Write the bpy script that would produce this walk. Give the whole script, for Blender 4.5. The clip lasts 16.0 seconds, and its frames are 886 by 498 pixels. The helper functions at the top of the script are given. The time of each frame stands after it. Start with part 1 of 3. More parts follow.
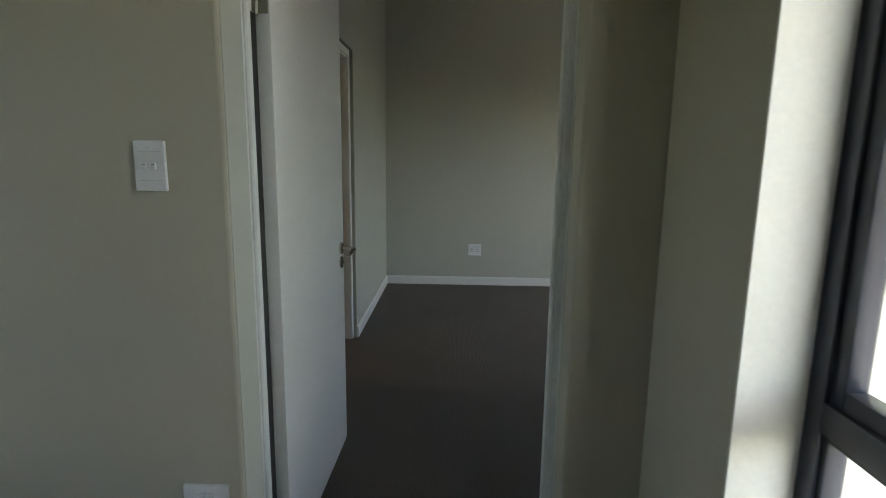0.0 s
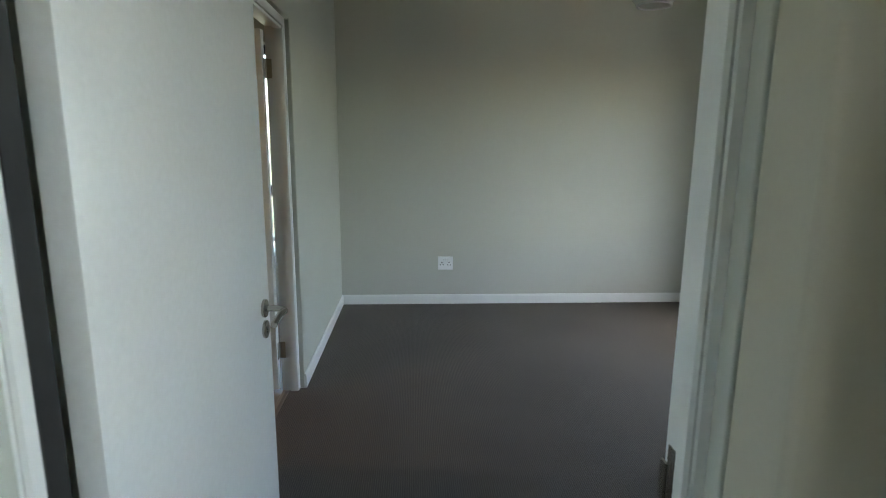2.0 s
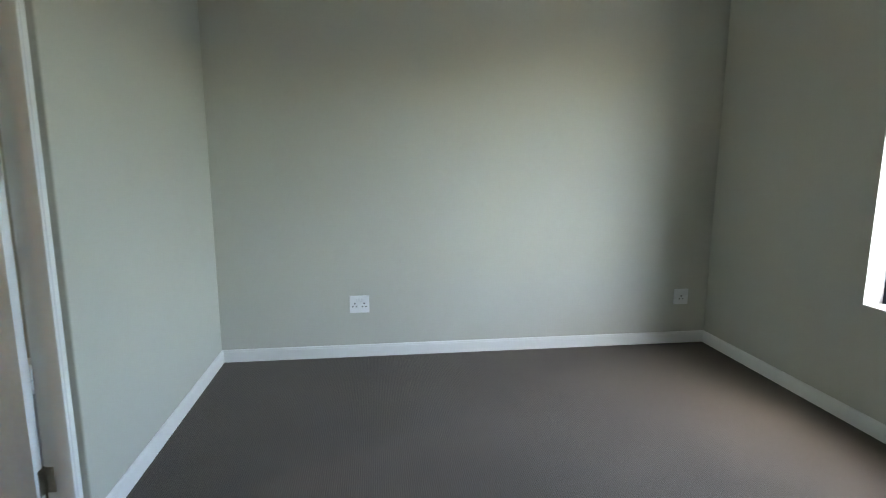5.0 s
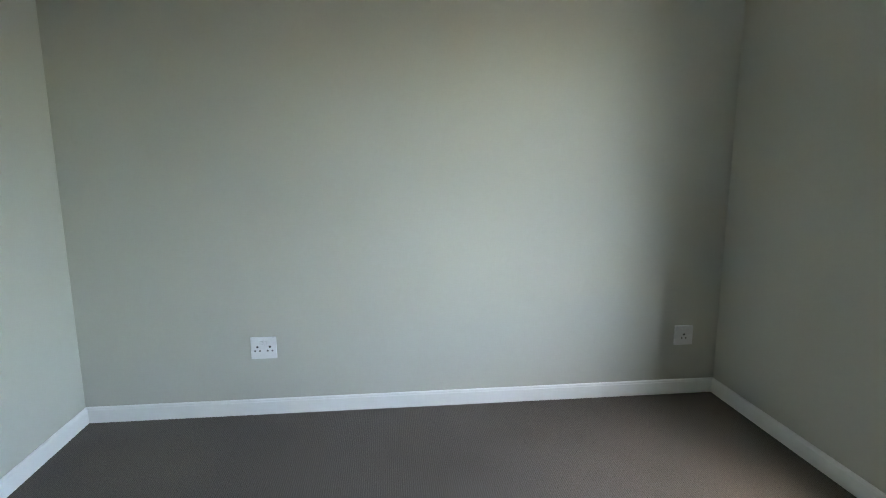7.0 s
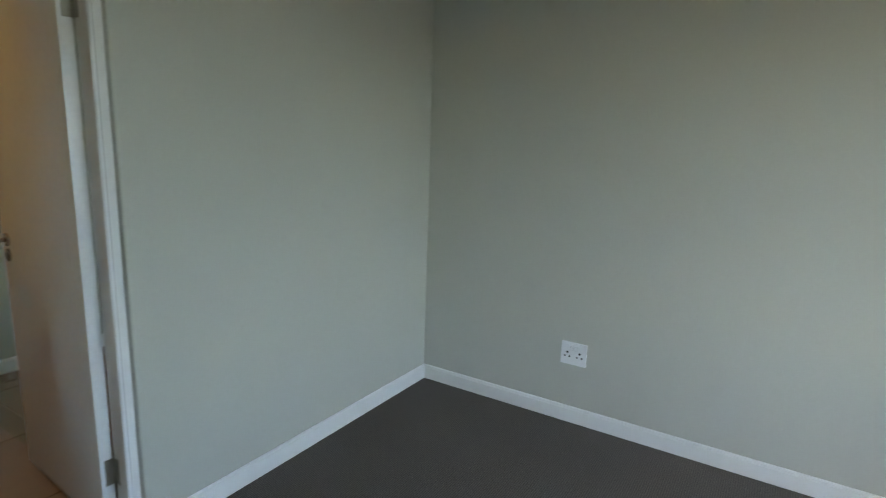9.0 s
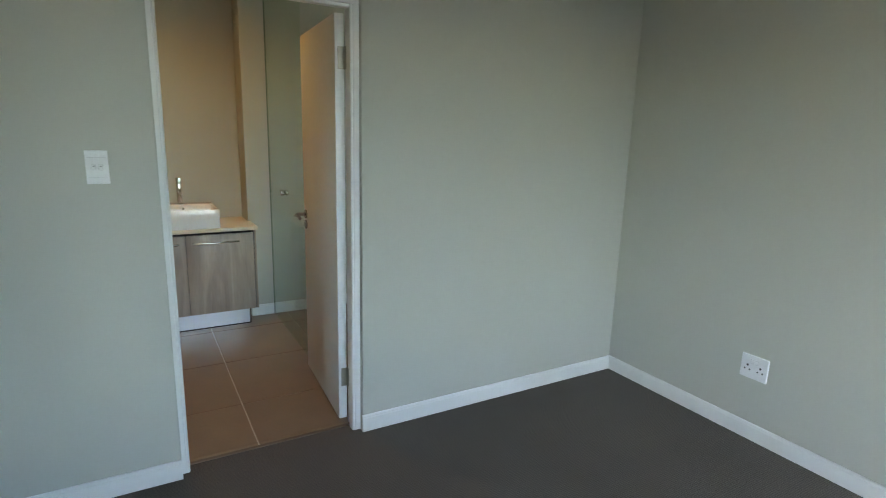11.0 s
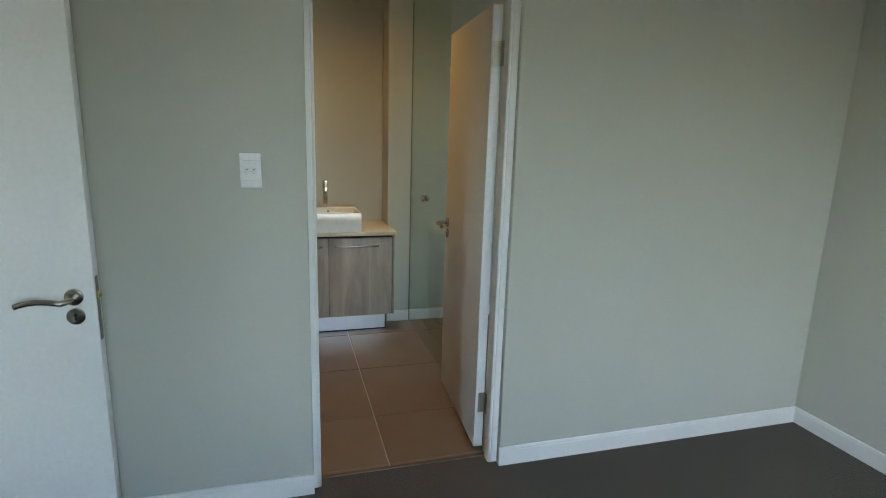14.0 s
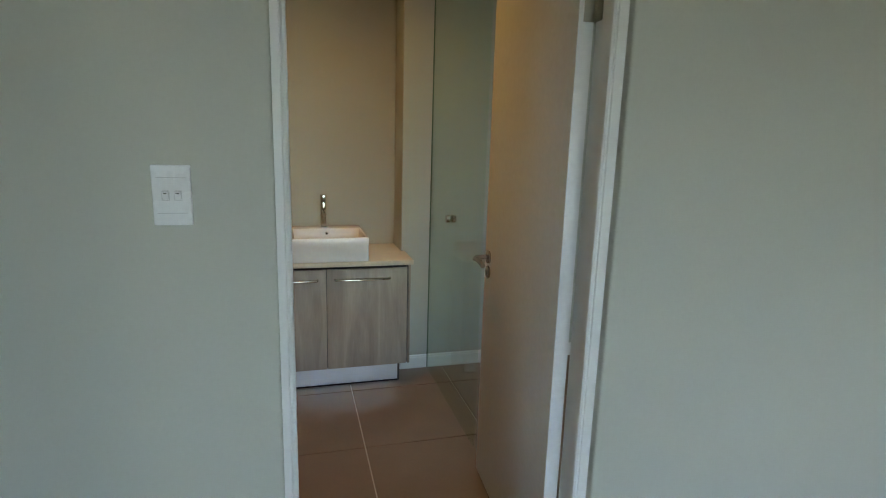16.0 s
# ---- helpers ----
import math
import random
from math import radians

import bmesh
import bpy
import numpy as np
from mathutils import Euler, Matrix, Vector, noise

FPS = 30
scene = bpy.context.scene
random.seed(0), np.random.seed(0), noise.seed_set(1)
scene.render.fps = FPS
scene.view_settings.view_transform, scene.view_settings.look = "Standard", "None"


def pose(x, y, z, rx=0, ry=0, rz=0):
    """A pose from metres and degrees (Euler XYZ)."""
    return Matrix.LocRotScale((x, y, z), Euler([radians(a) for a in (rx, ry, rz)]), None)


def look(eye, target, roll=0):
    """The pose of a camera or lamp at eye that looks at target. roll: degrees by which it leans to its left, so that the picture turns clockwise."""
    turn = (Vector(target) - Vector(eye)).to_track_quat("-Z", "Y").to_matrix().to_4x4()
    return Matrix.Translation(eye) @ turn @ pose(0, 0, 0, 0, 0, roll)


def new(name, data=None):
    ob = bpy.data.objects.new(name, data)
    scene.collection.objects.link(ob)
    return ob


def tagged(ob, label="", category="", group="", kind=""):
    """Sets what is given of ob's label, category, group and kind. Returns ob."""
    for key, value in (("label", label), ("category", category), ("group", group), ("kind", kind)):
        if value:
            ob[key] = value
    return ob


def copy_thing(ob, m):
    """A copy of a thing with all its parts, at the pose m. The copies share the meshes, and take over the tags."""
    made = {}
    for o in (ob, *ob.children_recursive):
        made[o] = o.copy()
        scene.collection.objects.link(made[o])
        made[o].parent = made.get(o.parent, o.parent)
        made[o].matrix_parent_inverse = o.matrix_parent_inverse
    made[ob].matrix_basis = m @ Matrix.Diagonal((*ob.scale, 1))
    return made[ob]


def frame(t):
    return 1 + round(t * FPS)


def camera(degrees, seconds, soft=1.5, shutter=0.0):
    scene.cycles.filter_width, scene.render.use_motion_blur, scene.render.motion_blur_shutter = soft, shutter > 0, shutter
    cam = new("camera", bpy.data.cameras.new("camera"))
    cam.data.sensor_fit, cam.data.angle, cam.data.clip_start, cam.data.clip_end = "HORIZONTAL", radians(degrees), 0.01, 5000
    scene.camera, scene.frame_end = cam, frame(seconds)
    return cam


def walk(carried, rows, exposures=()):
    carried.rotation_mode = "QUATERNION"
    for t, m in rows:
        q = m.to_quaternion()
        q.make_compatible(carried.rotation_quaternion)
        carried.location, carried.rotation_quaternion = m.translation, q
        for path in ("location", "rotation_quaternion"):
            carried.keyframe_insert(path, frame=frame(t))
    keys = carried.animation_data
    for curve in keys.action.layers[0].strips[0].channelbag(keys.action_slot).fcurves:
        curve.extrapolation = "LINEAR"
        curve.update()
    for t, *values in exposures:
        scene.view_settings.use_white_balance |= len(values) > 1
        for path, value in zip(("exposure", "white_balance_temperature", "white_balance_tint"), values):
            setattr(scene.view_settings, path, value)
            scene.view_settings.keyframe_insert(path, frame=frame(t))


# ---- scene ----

cam = camera(78.71, 16.0, soft=1.0, shutter=0.3)
PATH = [
    (0, (0.742, -1.647, 1.401), (0.696, 0.322, 1.051), 0.78),
    (0.5, (0.668, -1.475, 1.436), (0.643, 0.490, 1.062), 0.99),
    (1, (0.670, -1.281, 1.431), (0.707, 0.683, 1.053), 1.08),
    (1.5, (0.691, -1.040, 1.433), (0.764, 0.924, 1.060), 0.88),
    (2, (0.659, -0.792, 1.436), (0.767, 1.170, 1.064), 0.45),
    (2.5, (0.666, -0.607, 1.461), (0.832, 1.350, 1.083), 0.92),
    (3, (0.730, -0.400, 1.507), (0.945, 1.550, 1.119), 0.91),
    (3.5, (0.784, -0.199, 1.491), (1.013, 1.750, 1.103), 0.79),
    (4, (0.737, 0.023, 1.490), (1.004, 1.967, 1.103), 0.76),
    (4.5, (0.857, 0.202, 1.442), (1.124, 2.151, 1.082), 0.57),
    (4.7, (0.936, 0.247, 1.403), (1.197, 2.202, 1.068), 0.34),
    (6.8, (1.650, 1.044, 1.392), (1.854, 3.008, 1.069), -0.32),
    (7, (1.628, 1.151, 1.416), (1.835, 3.111, 1.076), -0.16),
    (7.5, (1.575, 1.332, 1.493), (1.651, 3.291, 1.100), 0.49),
    (8, (1.561, 1.414, 1.533), (1.343, 3.361, 1.126), 1.75),
    (8.5, (1.607, 1.460, 1.460), (0.942, 3.305, 1.072), 2.31),
    (9, (1.777, 1.393, 1.449), (0.737, 3.058, 1.067), 1.98),
    (9.5, (2.018, 1.362, 1.468), (0.710, 2.827, 1.088), 1.25),
    (10, (2.158, 1.373, 1.485), (0.683, 2.685, 1.095), 1.58),
    (10.2, (2.202, 1.377, 1.492), (0.676, 2.607, 1.095), 1.59),
    (12.3, (2.543, 1.357, 1.518), (0.717, 2.059, 1.103), 1.79),
    (12.5, (2.518, 1.374, 1.519), (0.678, 2.038, 1.104), 1.73),
    (13, (2.455, 1.409, 1.507), (0.596, 2.016, 1.092), 1.78),
    (13.5, (2.308, 1.409, 1.491), (0.436, 1.979, 1.078), 1.77),
    (14, (2.093, 1.384, 1.500), (0.216, 1.935, 1.087), 1.72),
    (14.5, (1.905, 1.406, 1.482), (0.025, 1.949, 1.072), 1.70),
    (15, (1.660, 1.468, 1.491), (-0.222, 2.006, 1.083), 1.75),
    (15.5, (1.434, 1.483, 1.474), (-0.451, 2.020, 1.073), 1.66),
    (16, (1.208, 1.500, 1.479), (-0.680, 2.028, 1.083), 1.65),
]
walk(cam, [(t, look(eye, target, roll)) for t, eye, target, roll in PATH],
     exposures=[(0, 3.50, 8000, 10), (0.8, 3.95, 7800, 9), (1.5, 4.37, 7400, 8), (2.5, 4.28, 7250, 8), (3.5, 4.50, 7150, 8), (4.5, 4.85, 7050, 9),
                (7.0, 4.85, 6900, 9), (8.5, 4.40, 6950, 9), (9.0, 4.35, 7050, 8), (10.0, 4.65, 7100, 8), (12.5, 4.62, 7300, 7), (16, 4.42, 7250, 8)])

# ---- light: bright overcast sky ----
SUN_ELEVATION, SUN_AZIMUTH = 60.0, 150.0          # degrees; azimuth clockwise from +y
world = bpy.data.worlds.new("sky")
scene.world = world
world.use_nodes = True
wn, wl = world.node_tree.nodes, world.node_tree.links
sky = wn.new("ShaderNodeTexSky")
sky.sky_type, sky.sun_disc = "NISHITA", False
sky.sun_elevation, sky.sun_rotation = radians(SUN_ELEVATION), radians(SUN_AZIMUTH)
sky.dust_density, sky.air_density, sky.ozone_density = 1.5, 1.0, 1.0
wl.new(sky.outputs[0], wn["Background"].inputs[0])
wn["Background"].inputs[1].default_value = 0.15
sun = new("sun", bpy.data.lights.new("sun", "SUN"))
sun.data.energy, sun.data.angle, sun.data.color = 0.45, radians(110), (0.86, 0.94, 1.0)
az, el = radians(SUN_AZIMUTH), radians(SUN_ELEVATION)
sun.matrix_world = look((0, 0, 30), Vector((0, 0, 30)) - Vector((math.sin(az) * math.cos(el), math.cos(az) * math.cos(el), math.sin(el))))


# ---- materials ----
def nodes_of(name):
    m = bpy.data.materials.new(name)
    m.use_nodes = True
    return m, m.node_tree.nodes, m.node_tree.links


def surface(name, colour, rough=0.5, metal=0.0, vary=0.06, scale=3.0, fine=120.0, bump=0.05, depth=0.002,
            stretch=(1, 1, 1), fine_vary=0.03, spec=0.5, random_vary=0.0, rough_vary=0.08):
    """A paint-like surface: colour that drifts at a large and a fine scale, and fine relief."""
    m, n, l = nodes_of(name)
    p = n["Principled BSDF"]
    co, mp = n.new("ShaderNodeTexCoord"), n.new("ShaderNodeMapping")
    mp.inputs["Scale"].default_value = stretch
    l.new(co.outputs["Object"], mp.inputs[0])
    big, small = n.new("ShaderNodeTexNoise"), n.new("ShaderNodeTexNoise")
    big.inputs["Scale"].default_value, big.inputs["Detail"].default_value = scale, 4
    small.inputs["Scale"].default_value, small.inputs["Detail"].default_value = fine, 3
    for t in (big, small):
        l.new(mp.outputs[0], t.inputs["Vector"])
    a, b = n.new("ShaderNodeMapRange"), n.new("ShaderNodeMapRange")
    for r, t, v in ((a, big, vary), (b, small, fine_vary)):
        r.inputs[1].default_value, r.inputs[2].default_value = 0.25, 0.75
        r.inputs[3].default_value, r.inputs[4].default_value = 1 - v, 1 + v
        l.new(t.outputs["Fac"], r.inputs[0])
    mul = n.new("ShaderNodeMath")
    mul.operation = "MULTIPLY"
    l.new(a.outputs[0], mul.inputs[0])
    l.new(b.outputs[0], mul.inputs[1])
    last = mul
    if random_vary:
        info, r = n.new("ShaderNodeObjectInfo"), n.new("ShaderNodeMapRange")
        r.inputs[3].default_value, r.inputs[4].default_value = 1 - random_vary, 1 + random_vary
        l.new(info.outputs["Random"], r.inputs[0])
        last = n.new("ShaderNodeMath")
        last.operation = "MULTIPLY"
        l.new(mul.outputs[0], last.inputs[0])
        l.new(r.outputs[0], last.inputs[1])
    mix = n.new("ShaderNodeVectorMath")
    mix.operation = "SCALE"
    mix.inputs[0].default_value = colour
    l.new(last.outputs[0], mix.inputs["Scale"])
    l.new(mix.outputs[0], p.inputs["Base Color"])
    rr = n.new("ShaderNodeMapRange")
    rr.inputs[3].default_value, rr.inputs[4].default_value = max(0, rough - rough_vary), min(1, rough + rough_vary)
    l.new(big.outputs["Fac"], rr.inputs[0])
    l.new(rr.outputs[0], p.inputs["Roughness"])
    p.inputs["Metallic"].default_value = metal
    p.inputs["Specular IOR Level"].default_value = spec
    bp = n.new("ShaderNodeBump")
    bp.inputs["Strength"].default_value, bp.inputs["Distance"].default_value = bump, depth
    l.new(small.outputs["Fac"], bp.inputs["Height"])
    l.new(bp.outputs[0], p.inputs["Normal"])
    return m


def carpet_material():
    """Dark brown-grey corded carpet: fine ribs of small loops."""
    m, n, l = nodes_of("cord_carpet")
    p = n["Principled BSDF"]
    co = n.new("ShaderNodeTexCoord")
    rib, loop = n.new("ShaderNodeTexWave"), n.new("ShaderNodeTexWave")
    rib.wave_type = loop.wave_type = "BANDS"
    rib.bands_direction, loop.bands_direction = "X", "Y"
    rib.inputs["Scale"].default_value, loop.inputs["Scale"].default_value = 33.0, 32.0
    for w in (rib, loop):
        w.inputs["Distortion"].default_value, w.inputs["Detail"].default_value = 1.6, 3.0
        w.inputs["Detail Scale"].default_value = 2.5
        l.new(co.outputs["Object"], w.inputs["Vector"])
    fuzz, wear = n.new("ShaderNodeTexNoise"), n.new("ShaderNodeTexNoise")
    fuzz.inputs["Scale"].default_value, wear.inputs["Scale"].default_value = 230.0, 1.6
    wear.inputs["Detail"].default_value = 5.0
    for t in (fuzz, wear):
        l.new(co.outputs["Object"], t.inputs["Vector"])
    both = n.new("ShaderNodeMath")
    both.operation = "MULTIPLY_ADD"
    l.new(loop.outputs["Fac"], both.inputs[0])
    both.inputs[1].default_value = 0.22
    l.new(rib.outputs["Fac"], both.inputs[2])
    add = n.new("ShaderNodeMath")
    add.operation = "MULTIPLY_ADD"
    l.new(both.outputs[0], add.inputs[0])
    add.inputs[1].default_value = 0.16
    l.new(fuzz.outputs["Fac"], add.inputs[2])
    ramp = n.new("ShaderNodeValToRGB")
    ramp.color_ramp.elements[0].position, ramp.color_ramp.elements[1].position = 0.37, 0.88
    ramp.color_ramp.elements[0].color = (0.0340, 0.0280, 0.0230, 1)
    ramp.color_ramp.elements[1].color = (0.158, 0.136, 0.116, 1)
    l.new(add.outputs[0], ramp.inputs[0])
    r = n.new("ShaderNodeMapRange")
    r.inputs[1].default_value, r.inputs[2].default_value = 0.3, 0.7
    r.inputs[3].default_value, r.inputs[4].default_value = 0.9, 1.1
    l.new(wear.outputs["Fac"], r.inputs[0])
    sc = n.new("ShaderNodeVectorMath")
    sc.operation = "SCALE"
    l.new(ramp.outputs[0], sc.inputs[0])
    l.new(r.outputs[0], sc.inputs["Scale"])
    l.new(sc.outputs[0], p.inputs["Base Color"])
    p.inputs["Roughness"].default_value = 0.95
    p.inputs["Specular IOR Level"].default_value = 0.15
    p.inputs["Sheen Weight"].default_value = 0.08
    p.inputs["Sheen Roughness"].default_value = 0.6
    bp = n.new("ShaderNodeBump")
    bp.inputs["Strength"].default_value, bp.inputs["Distance"].default_value = 0.7, 0.003
    l.new(add.outputs[0], bp.inputs["Height"])
    l.new(bp.outputs[0], p.inputs["Normal"])
    return m


def wood_material():
    """Grey-brown wood-look laminate with upright grain."""
    m, n, l = nodes_of("greige_wood")
    p = n["Principled BSDF"]
    co, mp = n.new("ShaderNodeTexCoord"), n.new("ShaderNodeMapping")
    mp.inputs["Scale"].default_value = (3.0, 5.0, 0.6)
    l.new(co.outputs["Object"], mp.inputs[0])
    a, b = n.new("ShaderNodeTexNoise"), n.new("ShaderNodeTexNoise")
    a.inputs["Scale"].default_value, a.inputs["Detail"].default_value, a.inputs["Distortion"].default_value = 2.2, 7, 1.2
    b.inputs["Scale"].default_value, b.inputs["Detail"].default_value = 22, 4
    for t in (a, b):
        l.new(mp.outputs[0], t.inputs["Vector"])
    s = n.new("ShaderNodeMix")
    s.inputs[0].default_value = 0.22
    l.new(a.outputs["Fac"], s.inputs[2])
    l.new(b.outputs["Fac"], s.inputs[3])
    ramp = n.new("ShaderNodeValToRGB")
    e = ramp.color_ramp.elements
    e[0].position, e[1].position = 0.28, 0.72
    e[0].color, e[1].color = (0.290, 0.230, 0.190, 1), (0.490, 0.405, 0.338, 1)
    mid = e.new(0.5)
    mid.color = (0.385, 0.312, 0.256, 1)
    l.new(s.outputs[0], ramp.inputs[0])
    l.new(ramp.outputs[0], p.inputs["Base Color"])
    p.inputs["Roughness"].default_value = 0.45
    bp = n.new("ShaderNodeBump")
    bp.inputs["Strength"].default_value, bp.inputs["Distance"].default_value = 0.12, 0.001
    l.new(b.outputs["Fac"], bp.inputs["Height"])
    l.new(bp.outputs[0], p.inputs["Normal"])
    return m


def pane_material(name, tint, ior=1.45):
    m, n, l = nodes_of(name)
    n.remove(n["Principled BSDF"])
    out = n["Material Output"]
    tr, gl, mix, lw = (n.new("ShaderNodeBsdfTransparent"), n.new("ShaderNodeBsdfGlossy"),
                       n.new("ShaderNodeMixShader"), n.new("ShaderNodeLayerWeight"))
    tr.inputs[0].default_value = (*tint, 1)
    gl.inputs["Roughness"].default_value = 0.02
    lw.inputs[0].default_value = 0.5
    power, gloss = n.new("ShaderNodeMath"), n.new("ShaderNodeMath")     # Schlick's law
    power.operation, gloss.operation = "POWER", "MULTIPLY_ADD"
    power.inputs[1].default_value = 6.5
    base = ((ior - 1) / (ior + 1)) ** 2
    gloss.inputs[1].default_value, gloss.inputs[2].default_value = 1 - base, base
    l.new(lw.outputs["Facing"], power.inputs[0])
    l.new(power.outputs[0], gloss.inputs[0])
    l.new(gloss.outputs[0], mix.inputs[0])
    l.new(tr.outputs[0], mix.inputs[1])
    l.new(gl.outputs[0], mix.inputs[2])
    l.new(mix.outputs[0], out.inputs[0])
    return m


WALL = surface("stone_wall_paint", (0.512, 0.520, 0.462), 0.62, vary=0.025, scale=1.3, fine=95, bump=0.12, depth=0.0015, fine_vary=0.012, spec=0.35)
# Wall paint again, with the hall's warm, dim light mixed into its colour.
HALL_WALL_WARM = surface("hall_wall_warm_light", (0.515, 0.484, 0.392), 0.62, vary=0.03, scale=1.3, fine=95, bump=0.12, depth=0.0015, fine_vary=0.012, spec=0.35)
REVEAL = surface("white_reveal_paint", (0.78, 0.78, 0.74), 0.6, vary=0.03, scale=4, fine=90, bump=0.12, depth=0.0015)
CEIL = surface("white_ceiling_paint", (0.78, 0.77, 0.73), 0.8, vary=0.02, scale=1.0, fine=110, bump=0.08)
TRIM = surface("white_trim_enamel", (0.79, 0.80, 0.785), 0.33, vary=0.02, scale=3, fine=45, bump=0.02, depth=0.001, fine_vary=0.008)
LEAF = surface("white_door_enamel", (0.77, 0.78, 0.775), 0.36, rough_vary=0.02, vary=0.025, scale=2.2, fine=60, bump=0.06, depth=0.001)
CARPET = carpet_material()
TILE = surface("brown_porcelain", (0.245, 0.172, 0.118), 0.36, vary=0.10, scale=5, fine=70, bump=0.05, depth=0.001, random_vary=0.05, rough_vary=0.06)
GROUT = surface("pale_grout", (0.60, 0.54, 0.46), 0.9, vary=0.12, scale=9, fine=200, bump=0.3)
STRIP = surface("timber_threshold", (0.13, 0.09, 0.06), 0.45, vary=0.15, scale=8, fine=60, stretch=(6, 0.6, 1))
STEEL = surface("brushed_steel", (0.43, 0.40, 0.36), 0.24, 1.0, vary=0.06, scale=20, fine=300, bump=0.04, depth=0.0005)
ZINC = surface("plated_hinge_steel", (0.38, 0.36, 0.30), 0.34, 1.0, vary=0.08, scale=25, fine=300, bump=0.04, depth=0.0005)
CHROME = surface("chrome", (0.58, 0.56, 0.53), 0.09, 1.0, vary=0.02, scale=10, fine=100, bump=0.0, rough_vary=0.03)
BRASS = surface("worn_brass", (0.62, 0.50, 0.22), 0.30, 1.0, vary=0.1, scale=20, fine=200, bump=0.05)
PLASTIC = surface("white_plastic", (0.80, 0.81, 0.82), 0.28, vary=0.015, scale=8, fine=90, bump=0.02)
DARK = surface("dark_hole", (0.012, 0.012, 0.012), 0.6, vary=0.1, scale=30, fine=200)
FAINT = surface("faint_seam", (0.52, 0.52, 0.53), 0.6, vary=0.05, scale=30, fine=200)
MARK = surface("grey_print", (0.25, 0.25, 0.26), 0.6, vary=0.05, scale=30, fine=200)
ALU = surface("charcoal_aluminium", (0.018, 0.022, 0.036), 0.35, 0.0, vary=0.05, scale=6, fine=250, bump=0.05, depth=0.0005)
KICK = surface("satin_aluminium", (0.72, 0.73, 0.75), 0.32, 0.85, vary=0.04, scale=6, fine=220, stretch=(1, 0.1, 1), bump=0.04)
WOOD = wood_material()
CARCASS = surface("dark_carcass_board", (0.10, 0.085, 0.07), 0.55, vary=0.08, scale=8, fine=90)
STONE = surface("cream_stone_top", (0.68, 0.60, 0.47), 0.32, vary=0.06, scale=14, fine=160, bump=0.02, fine_vary=0.05)
CERAMIC = surface("white_ceramic", (0.80, 0.80, 0.79), 0.12, vary=0.01, scale=4, fine=40, bump=0.01, rough_vary=0.03)
OPAL = surface("etched_white_glass", (0.82, 0.83, 0.80), 0.30, vary=0.02, scale=6, fine=60, bump=0.02)
OPAL.node_tree.nodes["Principled BSDF"].inputs["Transmission Weight"].default_value = 0.9
OPAL.node_tree.nodes["Principled BSDF"].inputs["IOR"].default_value = 1.12
LAMP = surface("warm_lamp_lens", (0.8, 0.7, 0.5), 0.4)
LAMP.node_tree.nodes["Principled BSDF"].inputs["Emission Color"].default_value = (1.0, 0.62, 0.28, 1)
LAMP.node_tree.nodes["Principled BSDF"].inputs["Emission Strength"].default_value = 4.0
CORD = surface("white_flex", (0.7, 0.7, 0.68), 0.5)
WINDOW_GLASS = pane_material("window_glass", (0.97, 0.985, 0.98))
SHOWER_GLASS = pane_material("green_shower_glass", (0.945, 0.990, 0.930), 1.34)
GLASS_EDGE = surface("green_glass_edge", (0.10, 0.17, 0.12), 0.15, vary=0.05, scale=8, fine=80)
GRASS = surface("lawn", (0.12, 0.11, 0.045), 0.9, vary=0.25, scale=0.4, fine=9, bump=0.6, depth=0.03, fine_vary=0.2)
ASPHALT = surface("asphalt", (0.055, 0.055, 0.058), 0.85, vary=0.12, scale=0.5, fine=60, bump=0.3)
PAVING = surface("concrete_paving", (0.36, 0.28, 0.19), 0.85, vary=0.12, scale=0.8, fine=30, bump=0.3)
RENDERED = surface("pale_render", (0.74, 0.73, 0.70), 0.85, vary=0.06, scale=0.7, fine=40, bump=0.2)
ROOF = surface("slate_roof", (0.12, 0.125, 0.14), 0.7, vary=0.12, scale=1.0, fine=20, bump=0.3)
GARAGE = surface("timber_garage_door", (0.30, 0.24, 0.20), 0.6, vary=0.12, scale=2, fine=20, stretch=(1, 1, 6))


# ---- mesh helpers ----
def box(bm, x0, x1, y0, y1, z0, z1, bevel=0.0, segments=2):
    r = bmesh.ops.create_cube(bm, size=1.0)
    bmesh.ops.scale(bm, vec=(x1 - x0, y1 - y0, z1 - z0), verts=r["verts"])
    bmesh.ops.translate(bm, vec=((x0 + x1) / 2, (y0 + y1) / 2, (z0 + z1) / 2), verts=r["verts"])
    if bevel:
        edges = list({e for v in r["verts"] for e in v.link_edges})
        bmesh.ops.bevel(bm, geom=edges, offset=bevel, segments=segments, profile=0.5, affect="EDGES")
    return bm


def cylinder(bm, centre, axis, radius, length, sides=28, bevel=0.0, radius2=None):
    """A cylinder from centre along axis ('x', 'y' or 'z'; a leading '-' turns it round)."""
    sign = -1 if axis[0] == "-" else 1
    way = Vector({"x": (1, 0, 0), "y": (0, 1, 0), "z": (0, 0, 1)}[axis[-1]]) * sign
    turn = Vector((0, 0, 1)).rotation_difference(way).to_matrix().to_4x4()
    m = Matrix.Translation(Vector(centre) + way * length / 2) @ turn
    r = bmesh.ops.create_cone(bm, cap_ends=True, segments=sides, radius1=radius,
                              radius2=radius if radius2 is None else radius2, depth=length, matrix=m)
    if bevel:
        rim = [e for e in {e for v in r["verts"] for e in v.link_edges} if any(len(f.verts) > 4 for f in e.link_faces)]
        bmesh.ops.bevel(bm, geom=rim, offset=bevel, segments=3, profile=0.5, affect="EDGES")
    return bm


